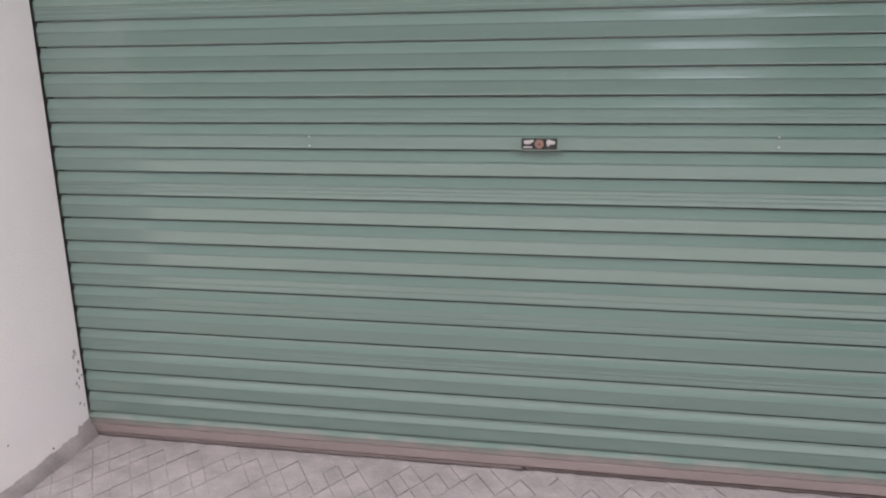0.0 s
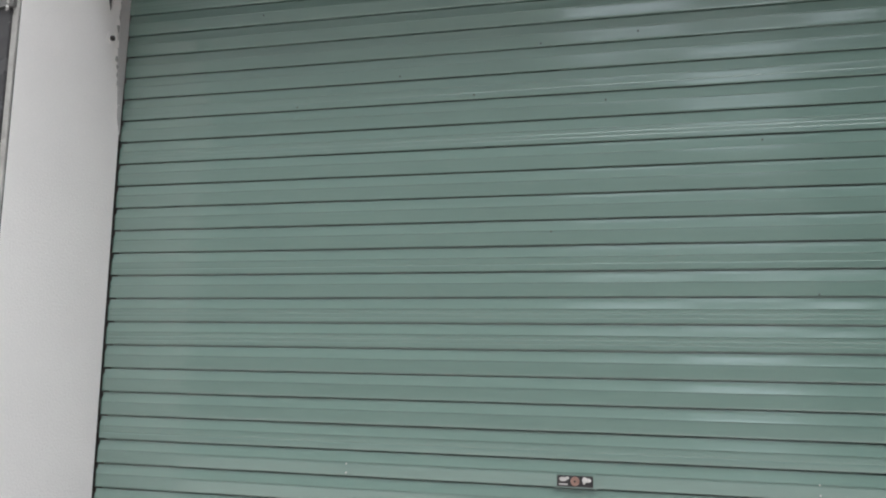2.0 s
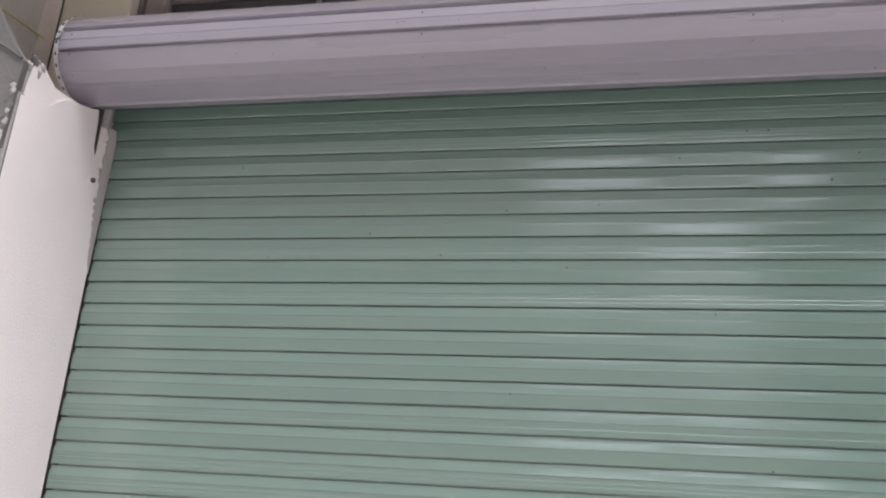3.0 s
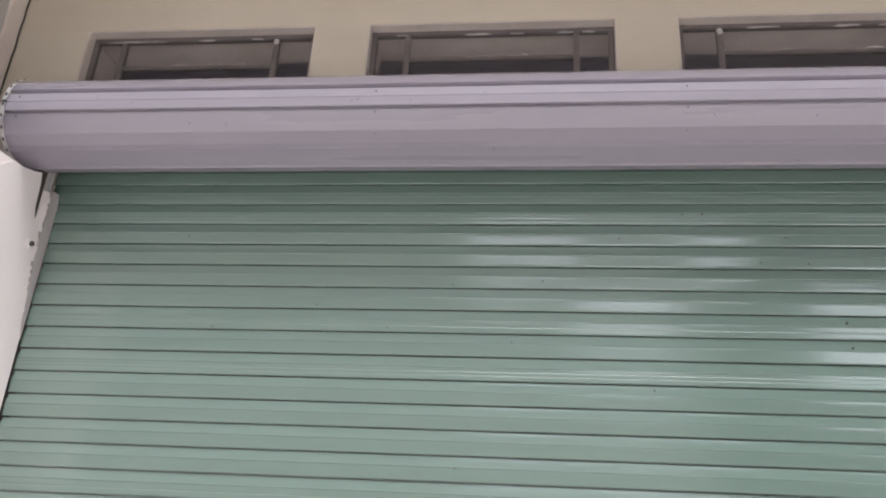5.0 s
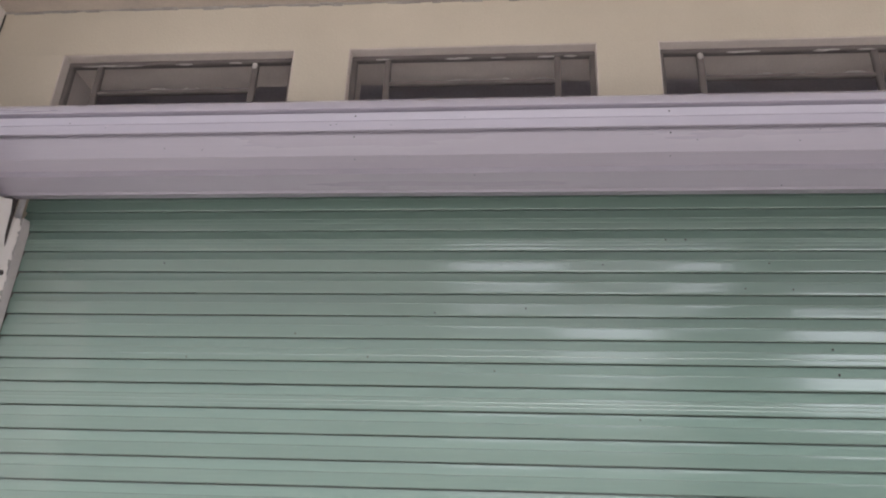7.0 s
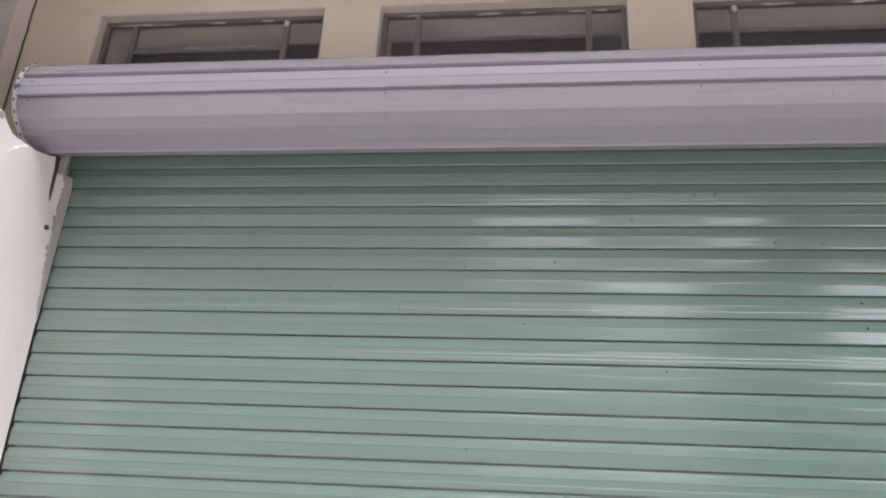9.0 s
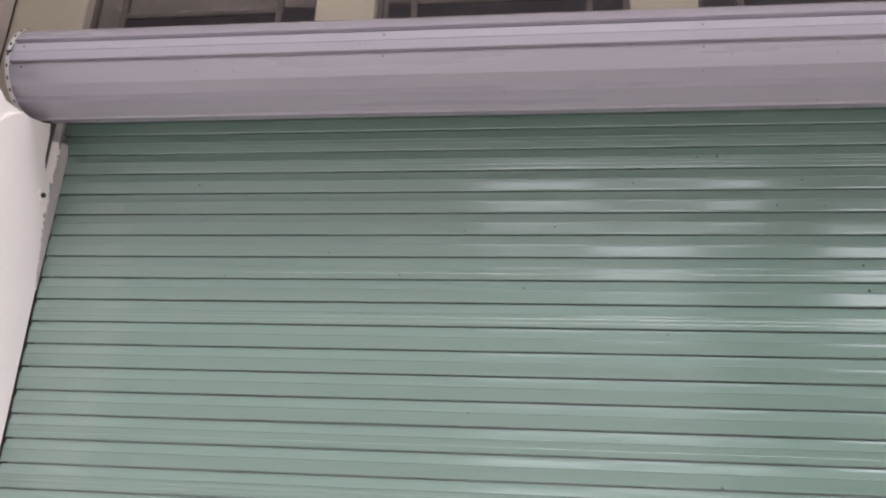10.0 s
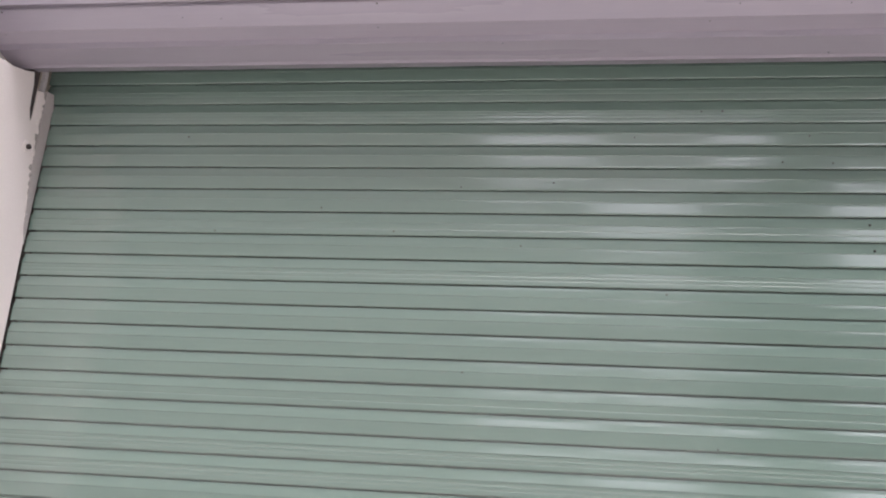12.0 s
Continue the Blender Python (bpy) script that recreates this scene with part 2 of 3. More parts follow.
# side pier: its white plaster face, the backing behind it, the dark clad front
pier = finish("wall_left", boxed((-0.5, FRONT + 0.004, -0.1), (-0.10, 0.29, 2.815)), WHITE)
tagged(pier, "white-painted side pier of the shutter's opening", "wall", kind="structure")
TOP = [(-0.275, 2.762), (-0.239, 2.756), (-0.178, 2.776), (-0.126, 2.798), (-0.121, 2.755), (-0.118, 2.70), (-0.115, 2.66),
       (-0.110, 2.632), (-0.103, 2.617), (-0.094, 2.622), (-0.089, 2.65), (-0.090, 2.70), (-0.088, 2.745),
       (-0.07, 2.752), (-0.052, 2.75), (-0.052, 2.56), (-0.048, 2.50), (-0.040, 2.44), (-0.034, 2.36), (-0.022, 2.30), (-0.008, 2.26)]
outline = [(FRONT, -0.05), (FRONT, 2.652), (-0.44, 2.657), (-0.37, 2.675), (-0.33, 2.725)] + TOP + [(-0.007, -0.05)]
bm = plate(outline, "x", -0.024, 0.0)
edges = [e for e in bm.edges if all(abs(v.co.x) < 1e-6 for v in e.verts) and min(v.co.z for v in e.verts) > 2.2]
bmesh.ops.bevel(bm, geom=edges, offset=0.004, segments=2, affect="EDGES")
part("plaster_face", bm, WHITE, pier, "white painted plaster with a rough slot")
behind = [(-0.497, 2.5), (-0.487, 2.70), (-0.476, 2.768), (-0.455, 2.800), (-0.432, 2.804), (-0.408, 2.785), (-0.36, 2.757)] + TOP[:4] + [(-0.14, 2.5)]
part("upper_plaster", plate(behind, "x", -0.040, -0.010), WHITE, pier, "set-back white plaster under the housing")
part("pier_core", boxed((-0.102, FRONT + 0.002, -0.05), (-0.0242, -0.02, 2.49)), MORTAR, pier)
part("pier_core", boxed((-0.102, FRONT + 0.012, 2.492), (-0.041, -0.142, 2.72)), MORTAR, pier)
# the slot's shade is put into this dark filling block
part("slot_back", boxed((-0.102, -0.130, 2.60), (-0.007, -0.0885, 2.90), 0.002), SHADE_DIRT, pier, "back of the slot, coloured dark for its shade")
for i in range(16):
    z = 2.30 + 0.028 * i
    y = -0.026 - 0.030 * min(1.0, i / 9) + random.uniform(-0.005, 0.005)
    part("paint_chip", lump((-0.001, y, z), (0.004, random.uniform(0.005, 0.012), random.uniform(0.009, 0.02)), 0.6, 40 + i, 1), random.choice((WHITE, WHITE, MORTAR)), pier)
for i in range(12):
    part("paint_chip", lump((0.0, -random.uniform(0.012, 0.05), random.uniform(0.08, 0.34)), (0.0015, random.uniform(0.003, 0.007), random.uniform(0.004, 0.010)), 0.7, 70 + i, 1), MORTAR, pier)
for i in range(7):
    part("rubble", lump((-0.012, -0.50 + 0.011 * i, 2.785 + random.uniform(-0.03, 0.02)), (0.008, random.uniform(0.008, 0.014), random.uniform(0.008, 0.018)), 0.7, 90 + i), random.choice((MORTAR, WHITE, CEMENT)), pier)
for y, z, w in ((-0.405, 0.170, 0.004), (-0.21, 0.055, 0.006)):
    part("dirt_mark", lump((0.0, y, z), (0.0015, w, w * 0.8), 0.6, int(z * 100), 1), SHADE_DIRT, pier)
part("edge_mortar", plate([(-0.023, 0.0), (-0.023, 2.46), (-0.018, 2.66), (-0.002, 2.655), (-0.004, 2.2), (-0.002, 1.4), (-0.005, 0.7), (-0.003, 0.0)], "y", FRONT - 0.006, FRONT + 0.02),
     MORTAR, pier, "pale cracked mortar along the edge")
part("crack", boxed((-0.02, FRONT - 0.001, 0.0), (-0.0005, FRONT + 0.01, 2.65)), SPECK, pier)

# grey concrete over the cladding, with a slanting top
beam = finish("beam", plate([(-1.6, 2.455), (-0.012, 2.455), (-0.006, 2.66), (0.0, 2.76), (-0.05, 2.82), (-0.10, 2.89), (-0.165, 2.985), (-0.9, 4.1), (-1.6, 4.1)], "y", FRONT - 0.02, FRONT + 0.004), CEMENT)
tagged(beam, "light grey bare concrete beside the opening", "wall", kind="structure")
for i in range(14):
    z = 2.45 + 0.24 * i / 13
    x = -0.012 - random.uniform(0, 0.022)
    part("plaster_flake", lump((x, FRONT - 0.02, z), (random.uniform(0.005, 0.011), 0.003, random.uniform(0.007, 0.015)), 0.7, i), random.choice((MORTAR, MORTAR, CEMENT)), beam)

clad = finish("wall_cladding", boxed((-1.6, FRONT + 0.004, -0.1), (-0.02, FRONT + 0.15, 2.455)), MORTAR)
tagged(clad, "dark marble-clad front of the side pier", "wall", kind="structure")
tile_rows = [(0.0, 0.44), (0.445, 0.885), (0.89, 1.33), (1.335, 1.775), (1.78, 1.955), (1.962, 2.03), (2.036, 2.452)]
for z0, z1 in tile_rows:
    for i in range(4):
        x1 = -0.024 - i * 0.4
        part("tile", boxed((x1 - 0.396, FRONT - 0.012, z0), (x1, FRONT + 0.006, z1), 0.002), MARBLE, clad)

# upper wall with three openings, and the return on its short side
openings = [(-0.10, 0.887), (1.113, 2.10), (2.337, 3.322), (3.55, 4.4)]
SILL, HEAD = 3.06, 3.58
upper = finish("wall_upper", boxed((-0.43, WALL, 2.80), (W + 0.6, BACK, SILL)), CREAM)
tagged(upper, "cream-painted wall above the shutter housing", "wall", kind="structure")
part("wall_band", boxed((-0.43, WALL, HEAD), (W + 0.6, BACK, CEIL + 0.05)), CREAM, upper)
edges_x = [-0.43] + [v for o in openings for v in o] + [W + 0.6]
for x0, x1 in zip(edges_x[::2], edges_x[1::2]):
    part("wall_pier", boxed((x0, WALL, SILL), (x1, BACK, HEAD)), CREAM, upper)

side = finish("wall_side", boxed((-0.75, FRONT + 0.18, 2.80), (-0.43, BACK, CEIL + 0.1)), DARKCEMENT)
tagged(side, "dark bare cement return beside the upper wall", "wall", kind="structure")
part("plaster_band", plate([(-0.028, 2.80), (-0.045, 3.1), (-0.035, 3.4), (-0.05, CEIL), (0.046, CEIL), (0.046, 2.80)], "x", -0.431, -0.418), REVEAL, side, "pale plaster band in the corner")
bm = tube([(-0.4165, 0.044 + 0.006 * noise.noise(Vector((0, i * 0.9, 4))), 2.80 + i * 0.05) for i in range(21)], 0.0035, 5)
part("crack", bm, SPECK, side, "dark open crack along the corner")

slab = finish("ceiling", boxed((-2.5, OVERHANG, CEIL), (W + 2.0, BACK + 0.05, CEIL + 0.18)), SOFFIT)
tagged(slab, "weathered beige soffit over the entrance", "ceiling", kind="structure")
bm = bmesh.new()
x = -0.42
while x < W:
    step = random.uniform(0.03, 0.09)
    h = random.uniform(0.004, 0.013)
    add_box(bm, (x, WALL - random.uniform(0.003, 0.009), CEIL - h), (x + step * 1.05, WALL + 0.02, CEIL + 0.01), 0.0, 0.002)
    x += step
tagged(finish("trim", bm, MORTAR), "broken mortar line under the soffit", "trim", kind="structure")

# unseen pier, coloured dark so it throws less light on the right slats
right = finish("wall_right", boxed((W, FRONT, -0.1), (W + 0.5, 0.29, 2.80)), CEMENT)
tagged(right, "unseen pier closing the opening, dark to cut bounced light", "wall", kind="structure")

# the dim room behind the openings; its unseen rear opening is added to brighten it
bm = boxed((-0.9, 3.4, 2.35), (W + 0.9, 3.5, 4.1))
for x0, x1 in ((-0.9, 0.6), (3.6, W + 0.9)):
    add_box(bm, (x0, 3.4, -0.1), (x1, 3.5, 2.35))
room = finish("wall_inner", bm, INNER)
tagged(room, "inner back wall with an unseen opening added to let light in", "wall", kind="structure")
part("room_side", boxed((-1.0, 0.25, -0.1), (-0.9, 3.5, 4.1)), INNER, room)
part("room_side", boxed((W + 0.9, 0.25, -0.1), (W + 1.0, 3.5, 4.1)), INNER, room)
part("room_ceiling", boxed((-1.0, BACK, 3.95), (W + 1.0, 3.5, 4.1)), INNER, room)
part("room_floor", boxed((-1.0, 0.3, -0.1), (W + 1.0, 3.5, -0.02)), INNER, room)
part("room_front", boxed((-1.0, BACK - 0.02, -0.1), (-0.43, BACK + 0.02, 4.1)), INNER, room)
part("room_front", boxed((W + 0.4, BACK - 0.02, -0.1), (W + 1.0, BACK + 0.02, 4.1)), INNER, room)

# plain unseen house across the street; upper gaps of sky placed for slat reflections
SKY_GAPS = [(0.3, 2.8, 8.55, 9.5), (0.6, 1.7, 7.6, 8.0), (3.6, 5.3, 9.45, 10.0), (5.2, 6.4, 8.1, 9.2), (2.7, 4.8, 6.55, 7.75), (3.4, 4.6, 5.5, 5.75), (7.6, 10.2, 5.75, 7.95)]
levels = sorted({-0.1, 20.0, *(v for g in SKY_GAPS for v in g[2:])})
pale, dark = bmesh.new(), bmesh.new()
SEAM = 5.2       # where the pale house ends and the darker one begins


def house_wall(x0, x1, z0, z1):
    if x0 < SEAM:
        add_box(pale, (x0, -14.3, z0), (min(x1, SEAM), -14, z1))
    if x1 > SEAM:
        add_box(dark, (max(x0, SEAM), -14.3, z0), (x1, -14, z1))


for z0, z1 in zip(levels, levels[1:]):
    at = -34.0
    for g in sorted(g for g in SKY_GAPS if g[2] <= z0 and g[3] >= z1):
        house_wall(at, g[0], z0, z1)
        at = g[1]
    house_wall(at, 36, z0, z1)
tagged(finish("backdrop", pale, OPPOSITE), "plain unseen pale house front, gaps cut for the slats' reflections", "house", kind="structure")
# added dark so that the right slats reflect less light
tagged(finish("backdrop", dark, OPPOSITE_DARK), "unseen brown house front, dark to dim reflections on the right", "house", kind="structure")

# the plain upper storeys of this house and its neighbours
storeys = finish("wall_storeys", boxed((-9, 0.06, CEIL + 0.19), (13, 7.0, 9.5)), CREAM)
tagged(storeys, "plain upper storeys over the entrance", "wall", kind="structure")
# the right neighbour is unseen and dark to cut light from that side
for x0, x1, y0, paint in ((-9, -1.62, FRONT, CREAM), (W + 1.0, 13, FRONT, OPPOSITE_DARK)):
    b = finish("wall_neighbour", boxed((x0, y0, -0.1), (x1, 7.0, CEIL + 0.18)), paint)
    tagged(b, "plain unseen wall of the neighbouring house", "wall", kind="structure")


# ---------------------------------------------------------------- windows over the housing
def window(n, x0, x1, mullions):
    win = empty("window_%d" % n, "open transom window with a grey-brown steel frame", "window", (x0, WALL, SILL), kind="structure", group="transom windows")

    def bar(name, lo, hi, label="", material=STEEL, bevel=0.003):
        o = Vector((x0, WALL, SILL))
        return part(name, boxed(Vector(lo) - o, Vector(hi) - o, bevel), material, win, label)

    # grey lining of the opening, outer and inner
    t = 0.004
    bar("reveal_head", (x0, WALL + 0.003, HEAD - t), (x1, BACK + 0.002, HEAD + 0.002), "", REVEAL, 0)
    bar("reveal_side", (x0 - 0.002, WALL + 0.003, SILL), (x0 + t, BACK + 0.002, HEAD - t), "", REVEAL, 0)
    bar("reveal_side", (x1 - t, WALL + 0.003, SILL), (x1 + 0.002, BACK + 0.002, HEAD - t), "", REVEAL, 0)
    bar("window_sill", (x0, WALL + 0.003, SILL - 0.002), (x1, BACK + 0.002, SILL + t), "", REVEAL, 0)
    # steel frame and bars
    y0, y1 = 0.096, 0.122
    bar("frame_head", (x0 + t, y0, HEAD - 0.026), (x1 - t, y1, HEAD - t))
    bar("frame_side", (x0 + t, y0, SILL + t), (x0 + 0.026, y1, HEAD - 0.026))
    bar("frame_side", (x1 - 0.026, y0, SILL + t), (x1 - t, y1, HEAD - 0.026))
    bar("frame_foot", (x0 + 0.026, y0, SILL + t), (x1 - 0.026, y1, SILL + 0.03))
    for m in mullions:
        bar("mullion", (m - 0.013, y0 + 0.002, SILL + 0.03), (m + 0.013, y1 - 0.002, HEAD - 0.026))
    # the low transom between the mullions, with rests of white filler on it
    r = random.Random(n + 20)
    if len(mullions) == 2:
        low = 3.412 if n == 1 else 3.430
        bar("transom", (mullions[0] + 0.013, y0 + 0.004, low), (mullions[1] - 0.013, y1 - 0.004, low + 0.02))
        for k in range(6 if n == 1 else 4):
            c = Vector((r.uniform(mullions[0] + 0.2, mullions[1] - 0.06), y0 + 0.003, low + 0.02)) - Vector((x0, WALL, SILL))
            part("filler_rest", lump(c, (r.uniform(0.008, 0.04), 0.004, r.uniform(0.002, 0.004)), 0.5, k + 30 * n), PALE, win)
    # remains of white filler on the frame
    r = random.Random(n)
    for k in range(7):
        x = r.uniform(x0 + 0.1, x1 - 0.06)
        o = Vector((x0, WALL, SILL))
        c = Vector((x, y0 - 0.001, HEAD - 0.026 - r.uniform(0, 0.004))) - o
        part("filler_rest", lump(c, (r.uniform(0.008, 0.05), 0.004, r.uniform(0.0015, 0.004)), 0.5, k + 10 * n), PALE, win)
    if mullions:
        c = Vector((mullions[-1] if n == 1 else mullions[0], y0 - 0.001, HEAD - 0.042)) - Vector((x0, WALL, SILL))
        if n != 2:
            part("filler_rest", lump(c, (0.012, 0.004, 0.016), 0.3, n), PALE, win)
    return win


window(1, *openings[0], (0.043, 0.712))
window(2, *openings[1], (1.266, 1.948))
window(3, *openings[2], (2.503, 3.16))
window(4, *openings[3], (3.70,))

# ---------------------------------------------------------------- the roller shutter
shutter = empty("roller_shutter", "closed sage-green steel roller shutter with ribbed slats", "roller shutter")
COVE = [(0.0200, 0.0754), (0.0064, 0.0752), (0.0059, 0.0732), (0.0056, 0.0695), (0.0051, 0.0656), (0.0044, 0.0620), (0.0036, 0.0580), (0.0028, 0.0540), (0.0020, 0.0500),
        (0.0012, 0.0465), (0.0006, 0.0440), (0.0004, 0.0427), (0.0007, 0.0420), (0.0018, 0.0416)]
LIP = [(0.0016, 0.0040), (0.0018, 0.0014), (0.0028, 0.0), (0.0200, 0.0), (0.0206, -0.0060)]


def slat_profile(beads):
    """An open joint and a shaded cove under the lip above, the rounded fold, the flat face with its fine rolled lines, and the lip."""
    face = [(0.0016, 0.0380 - 0.0045 * k) for k in range(8)]
    for z in beads:
        face = [p for p in face if abs(p[1] - z) > 0.0016] + [(0.0016, z + 0.0012), (0.0021, z), (0.0016, z - 0.0012)]
    return COVE + sorted(face, key=lambda p: -p[1]) + LIP


slat_meshes = []
for v in range(8):
    first_x = 0.003 if v < 6 else -0.033
    XS = [first_x, first_x + 0.012] + [0.03 + (W - 0.033) * i / 41 for i in range(42)]

    def bent(x, y, z, v=v, first_x=first_x):
        wave = 0.0011 * noise.noise(Vector((x * 1.1, v * 7.7, 0.2))) + 0.0005 * noise.noise(Vector((x * 3.1, v * 3.3, z * 12))) + 0.00011 * noise.noise(Vector((x * 0.5, v * 9.1, z * 95)))
        sag = 0.0006 * noise.noise(Vector((x * 0.9, v * 5.1, 9.0)))
        if x == first_x and y > 0.004:
            x += 0.003
        return (x, y + wave, z + sag)
    ob = part("slat", strip(slat_profile(((), (0.021,), (), (0.029, 0.016), (), (), (), (0.024,))[v]), XS, bent), GREEN, shutter, smooth=24)
    slat_meshes.append(ob.data)
    bpy.data.objects.remove(ob)
rs = random.Random(4)
for i in range(37):
    slat = new("slat", slat_meshes[(i * 5 + i // 6) % 6 if i < 33 else 6 + i % 2])
    slat.parent = shutter
    slat.location = (0, 0, Z0 + i * PITCH)
    slat.rotation_euler = (radians(rs.uniform(-0.3, 0.3)), 0, 0)
XS = XS[1:]

# bottom rail and its dark seal
bm = strip([(0.010, 0.0955), (0.008, 0.090), (0.002, 0.078), (-0.001, 0.070), (0.0, 0.064), (0.0, 0.050)], XS)
part("lower_slat", bm, GREEN_DUSTY, shutter, "green lowest slat with settled pink dust", smooth=24)
bm = boxed((0.004, -0.001, 0.012), (W - 0.004, 0.02, 0.049), 0.004)
rail = part("bottom_rail", bm, DUSTY, shutter, "dusty pinkish-brown bottom rail")
part("seal", boxed((0.004, -0.003, 0.0005), (1.574, 0.018, 0.012), 0.002), RUBBER, rail, "dark rubber seal")
part("seal", boxed((1.579, 0.002, 0.0005), (W - 0.004, 0.018, 0.0115), 0.002), RUBBER, rail, "dark rubber seal")

# lock plate in the slat below the fifth line
lx, lz = 1.6155, 1.0755
plate_ob = part("lock_plate", boxed((lx - 0.064, -0.0035, lz - 0.0215), (lx + 0.064, 0.006, lz + 0.0175), 0.0015), GREEN, shutter, "green steel lock plate")
part("label", boxed((lx - 0.052, -0.0055, lz - 0.017), (lx + 0.052, -0.003, lz + 0.015), 0.0012), BLACK, plate_ob, "black lock label")
bm = bmesh.new()
bmesh.ops.create_cone(bm, cap_ends=True, segments=24, radius1=0.0135, radius2=0.0125, depth=0.006, matrix=pose(lx, -0.008, lz - 0.001, 90))
part("key_cylinder", bm, BRASS, plate_ob, "dull copper key cylinder")
bm = bmesh.new()
bmesh.ops.create_cone(bm, cap_ends=True, segments=12, radius1=0.003, radius2=0.003, depth=0.003, matrix=pose(lx, -0.0115, lz - 0.001, 90))
part("keyhole", bm, SPECK, plate_ob)
for cx, dz, w, h in ((-0.034, 0.004, 0.012, 0.0065), (-0.022, 0.008, 0.005, 0.004), (0.028, 0.004, 0.008, 0.0075), (0.038, 0.0025, 0.009, 0.006), (0.026, -0.0045, 0.004, 0.0045)):
    part("print_mark", lump((lx + cx, -0.0056, lz + dz), (w, 0.0008, h), 0.45, int(cx * 1000)), PALE, plate_ob)
part("print_bar", boxed((lx - 0.047, -0.0062, lz - 0.0125), (lx - 0.021, -0.0054, lz - 0.0085), 0.0003), PALE, plate_ob)
for dx in (-0.058, 0.058):
    part("clamp", boxed((lx + dx - 0.0045, -0.0068, lz - 0.0185), (lx + dx + 0.0045, -0.003, lz + 0.0185), 0.001), GREEN, plate_ob, "green steel end clamp")

# small pale screws beside the lock, and dark specks on the slats
bm = bmesh.new()
bmesh.ops.create_uvsphere(bm, u_segments=8, v_segments=5, radius=0.0022)
screw = part("screw", bm, PALE, shutter, "small pale screw")
screw.location = (0.904, -0.0005, 1.092)
for x, z in ((0.904, 1.064), (2.278, 1.097), (2.279, 1.069)):
    s = new("screw", screw.data)
    s.parent, s.location = shutter, (x, -0.0005, z)
bm = bmesh.new()
bmesh.ops.create_uvsphere(bm, u_segments=8, v_segments=5, radius=0.0026)
spot = part("dark_speck", bm, SPECK, shutter, "small dark speck")
spot.location = (2.355, -0.0005, 2.693)
spot.scale = (1.4, 1.4, 1.4)
for x, z in ((0.685, 2.262), (1.047, 2.347), (1.514, 2.424), (1.816, 2.441), (2.618, 2.605), (2.773, 2.309), (1.715, 2.225), (1.546, 1.816), (2.075, 2.600), (2.289, 2.692), (2.30, 1.62), (2.682, 2.512), (2.531, 2.515), (1.299, 2.268), (2.78, 2.227), (2.165, 2.076), (0.542, 2.605)):
    s = new("dark_speck", spot.data)
    s.parent, s.location = shutter, (x, -0.0005, z)
    s.scale = Vector((1, 1, 1)) * (1.5 if x > 2.7 else 1.1)

# ---------------------------------------------------------------- the rounded housing over the shutter
CY, CZ, R = -0.174, 2.963, 0.164
housing = empty("shutter_housing", "lilac-grey ribbed steel housing of the rolled shutter", "shutter housing", (0, CY, CZ))
ROUND = [(165, .150), (140, .158), (110, .162), (80, .164), (60, .165), (38, .166), (20, .168), (19.2, .1665), (18.6, .150), (12.6, .150), (11.6, .1665), (0.4, .1650), (0.0, .1634),
         (-0.4, .1650), (-11.4, .1672), (-12.2, .1660), (-12.6, .150), (-16.2, .150), (-17.0, .1650), (-40.5, .1700), (-41.5, .1690), (-42.0, .1665), (-57.8, .1545), (-61.4, .1705), (-62.8, .1700),
         (-63.2, .1645), (-84.5, .1600), (-85.2, .1580), (-93.4, .1615), (-96.2, .1680), (-98, .1675), (-99, .1645), (-116, .168), (-118, .163), (-135, .158), (-150, .155), (-175, .150)]
prof = [(-r * math.cos(radians(a)), r * math.sin(radians(a))) for a, r in ROUND]
HX = [-0.062 + (W + 0.12) * i / 30 for i in range(31)]


def dented(x, y, z):
    k = 1 + 0.006 * noise.noise(Vector((x * 1.3, y * 5, z * 5)))
    return (x, y * k, z * k)


part("cover", strip(prof, HX, dented), LILAC, housing, smooth=14)
for x in (-0.055, W + 0.05):
    bm = bmesh.new()
    bmesh.ops.create_cone(bm, cap_ends=True, segments=48, radius1=0.148, radius2=0.148, depth=0.006, matrix=pose(x, 0, 0, 0, 90, 0))
    part("end_disc", bm, LILAC, housing)
# perforated fixing band round the end
band = strip([(-0.1715 * math.cos(radians(a)), 0.1715 * math.sin(radians(a))) for a in range(62, -122, -4)], (-0.070, -0.053))
bmesh.ops.solidify(band, geom=band.faces[:], thickness=0.002)
ring = part("fixing_band", band, ZINC, housing, "white perforated steel fixing band")
bm = boxed((-0.0028, -0.001, -0.006), (0.0028, 0.0025, 0.006), 0.001)
slot = part("slot", bm, SPECK, ring)
for i, a in enumerate(range(52, -118, -14)):
    s = slot if i == 0 else new("slot", slot.data)
    s.parent = ring
    t = radians(a)
    s.location = (-0.0615, -0.1730 * math.cos(t), 0.1730 * math.sin(t))
    s.rotation_euler = (-t, 0, 0)
bm = bmesh.new()
bmesh.ops.create_uvsphere(bm, u_segments=10, v_segments=6, radius=0.0042)
first = None
for x in (-0.012, 1.26, 2.268, 3.28):
    for a, r in ((7, .1648), (-19.5, .164), (-45, .161)):
        if first is None:
            rivet = first = part("rivet", bm, SPECK, housing, "dark rivet head")
        else:
            rivet = new("rivet", first.data)
            rivet.parent = housing
        t = radians(a)
        rivet.location = (x, -r * math.cos(t), r * math.sin(t))
        rivet.scale = (0.7, 0.7, 0.7)
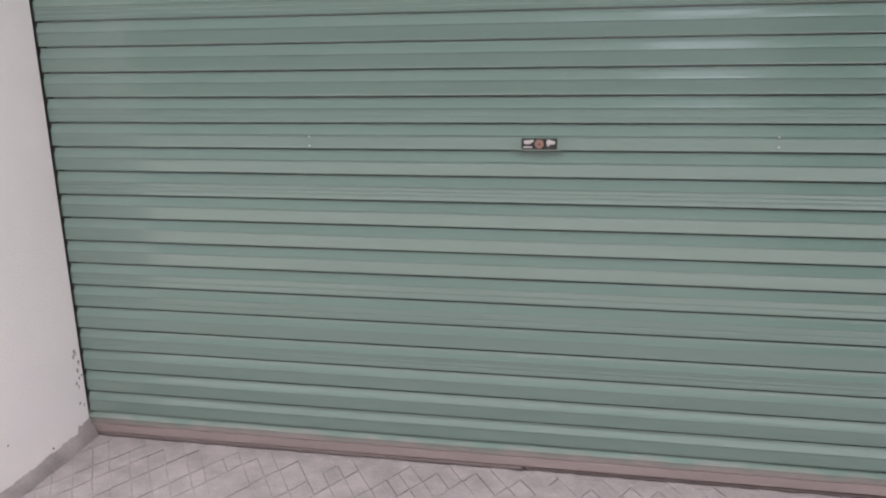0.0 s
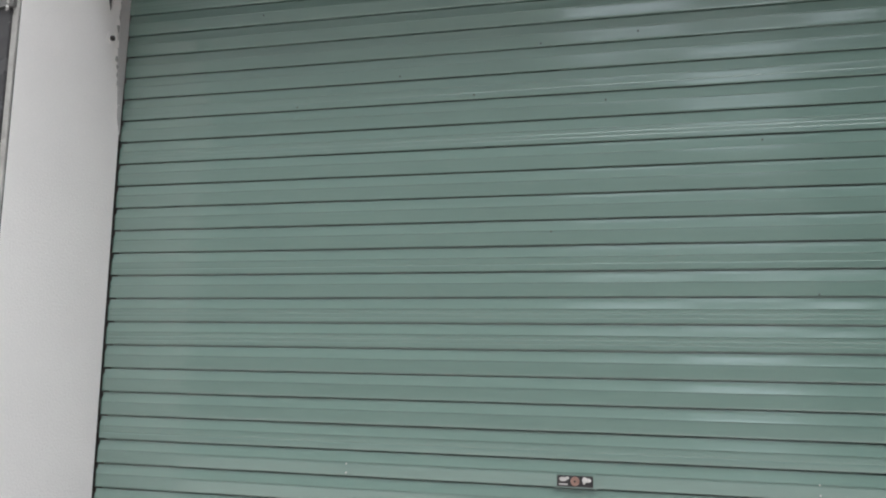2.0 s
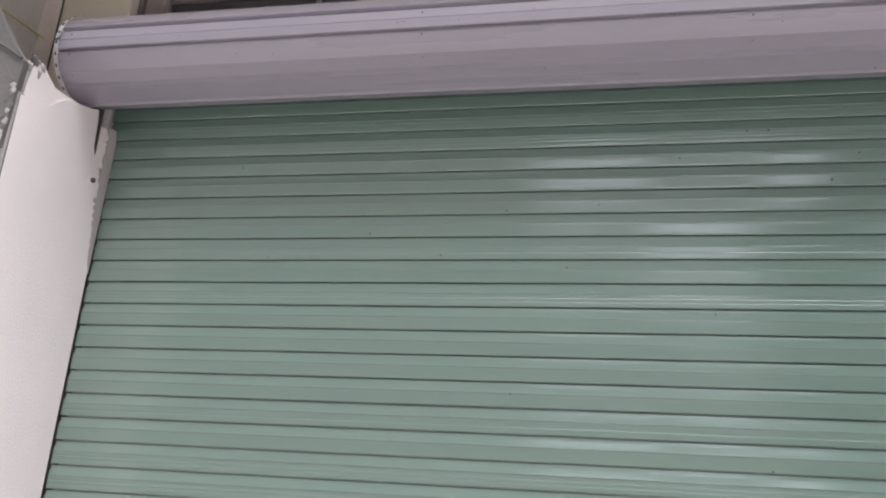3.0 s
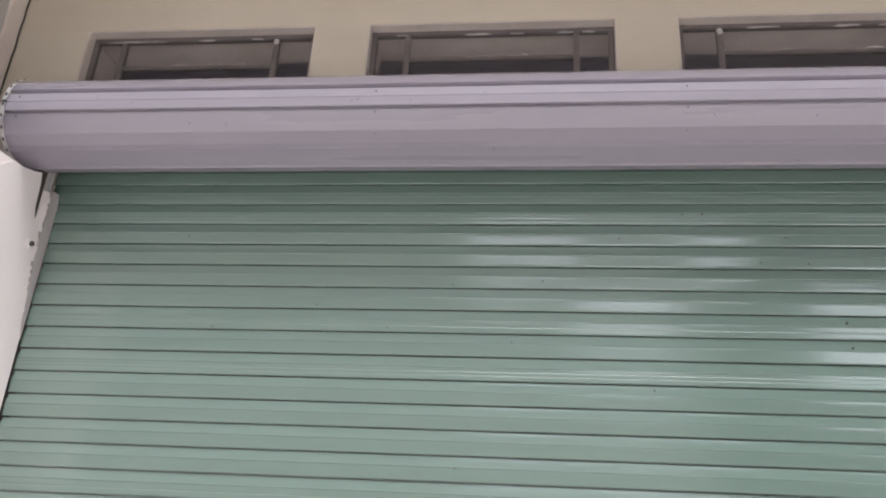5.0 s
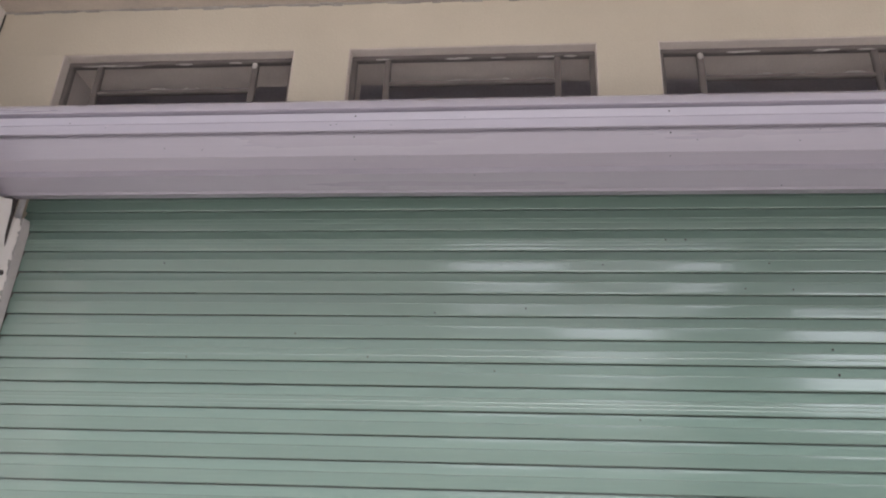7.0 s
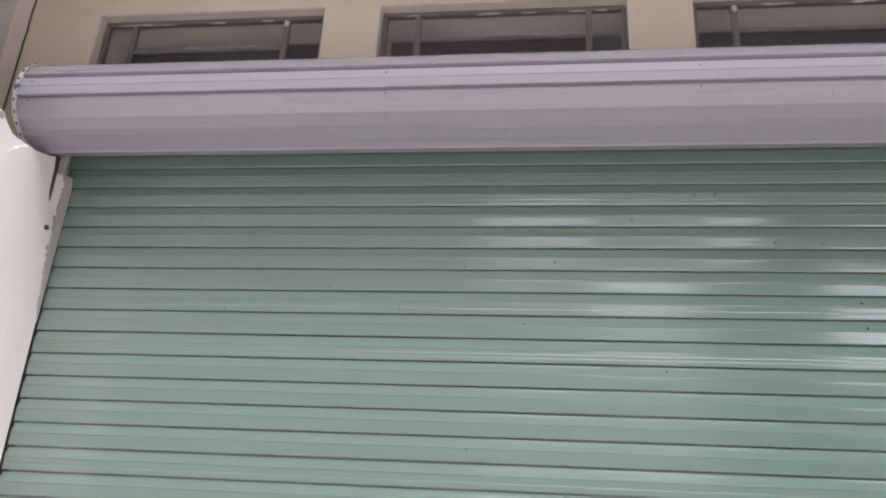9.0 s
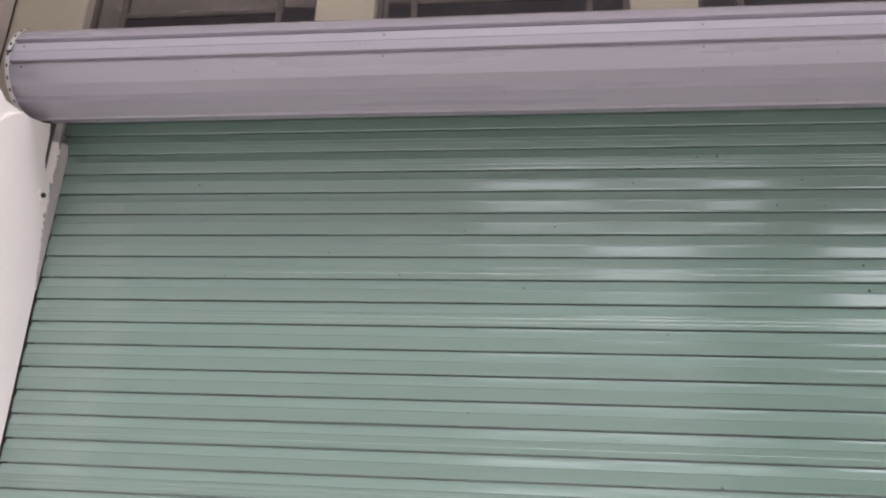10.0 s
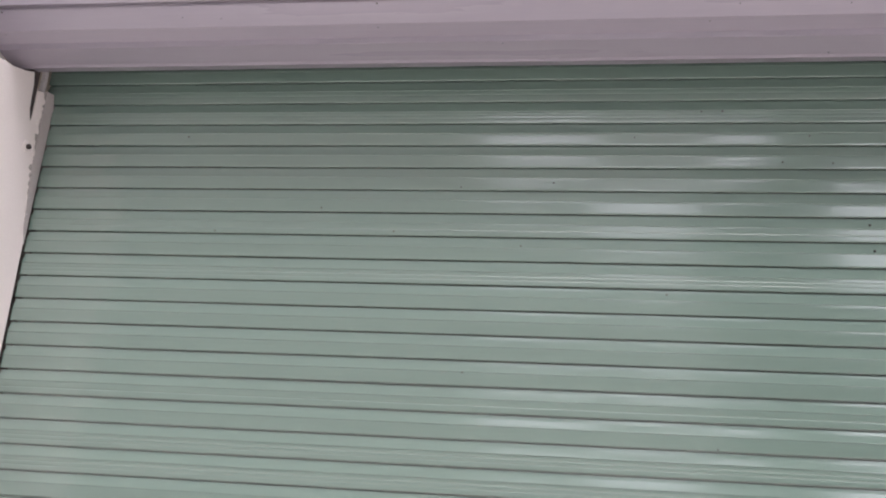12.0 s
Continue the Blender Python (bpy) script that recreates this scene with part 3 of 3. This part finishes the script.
for x, a in ((0.41, -4.2), (1.822, -98), (2.633, -88), (2.043, -14.9), (1.18, -5), (1.20, -4), (1.38, -6), (1.62, 3), (0.62, -30), (2.35, -28), (2.72, -18), (0.75, -32), (1.65, -66), (2.1, -62), (2.66, -30), (0.28, 3)):
    s = new("dark_speck", spot.data)
    s.parent = housing
    t = radians(a)
    s.location = (x, -0.1645 * math.cos(t), 0.1645 * math.sin(t))
    s.scale = (0.75, 0.75, 0.75)

# ---------------------------------------------------------------- guide rail, bolt, mortar and cables
guide = empty("guide_rail", "grey-white painted steel guide rail beside the shutter", "guide rail")
# dark colour stands in for the shade inside the guide
part("channel", boxed((-0.060, 0.017, 0.0), (0.02, 0.035, 2.74), 0.001), SHADE_DIRT, guide)
bm = plate([(-0.046, 2.762), (-0.008, 2.768), (0.004, 2.72), (0.002, 2.60), (-0.004, 2.30), (-0.006, 2.20), (-0.024, 2.26), (-0.046, 2.46)], "x", -0.01, 0.0025)
part("face_plate", bm, RAILPAINT, guide, "grey-white face plate of the guide")
part("inner_strip", boxed((-0.064, -0.010, 2.70), (-0.044, 0.006, 2.92), 0.002), ZINC, guide, "pale strip running up into the housing")

bolt = empty("anchor_bolt", "rusty anchor bolt in a chipped hole in the white plaster", "bolt", (0.0, -0.092, 2.526))
part("chipped_rim", lump((-0.002, 0, 0), (0.007, 0.024, 0.026), 0.6, 3), WHITE, bolt)
bm = bmesh.new()
bmesh.ops.create_cone(bm, cap_ends=True, segments=10, radius1=0.010, radius2=0.009, depth=0.02, matrix=pose(0.003, 0, 0.002, 0, 90, 0))
part("bolt_head", bm, SHADE_DIRT, bolt, "dark rusty bolt head")

fillet = bmesh.new()
ys = [-0.51 + 0.01 * i for i in range(51)]
rows = []
for y in ys:
    t = noise.noise(Vector((0, y * 11, 3))) + 0.6 * noise.noise(Vector((0, y * 47, 6)))
    up = 0.042 + 0.012 * t + (0.028 if y > -0.08 else 0)
    out = 0.034 + 0.012 * noise.noise(Vector((4, y * 9, 1)))
    rows.append([fillet.verts.new(c) for c in ((-0.002, y, up), (0.006 + 0.002 * t, y, up * 0.94), (0.022, y, up * 0.45), (out, y, -0.006), (-0.002, y, -0.006))])
for a, b in zip(rows, rows[1:]):
    for k in range(4):
        fillet.faces.new((a[k], b[k], b[k + 1], a[k + 1]))
tagged(finish("mortar_fillet", fillet, FLOOR, smooth=60), "rough grey mortar along the foot of the pier", "mortar")

cable = tube([(-0.424, 0.03, 3.21), (-0.42, -0.02, 3.203), (-0.415, -0.13, 3.192), (-0.41, -0.26, 3.172), (-0.40, -0.42, 3.14), (-0.40, -0.62, 3.12), (-0.45, -0.9, 3.13)], 0.0035)
tagged(finish("yellow_cable", cable, YELLOW, smooth=60), "thin yellow cable on the dark cement return", "cable")
cable = tube([(-0.30, FRONT - 0.026, 2.95), (-0.20, FRONT - 0.026, 2.885), (-0.13, FRONT - 0.026, 2.84), (-0.06, FRONT - 0.026, 2.80), (-0.008, FRONT - 0.026, 2.765)], 0.004)
tagged(finish("dark_cable", cable, DARKCABLE, smooth=60), "thin dark cable across the grey concrete", "cable")
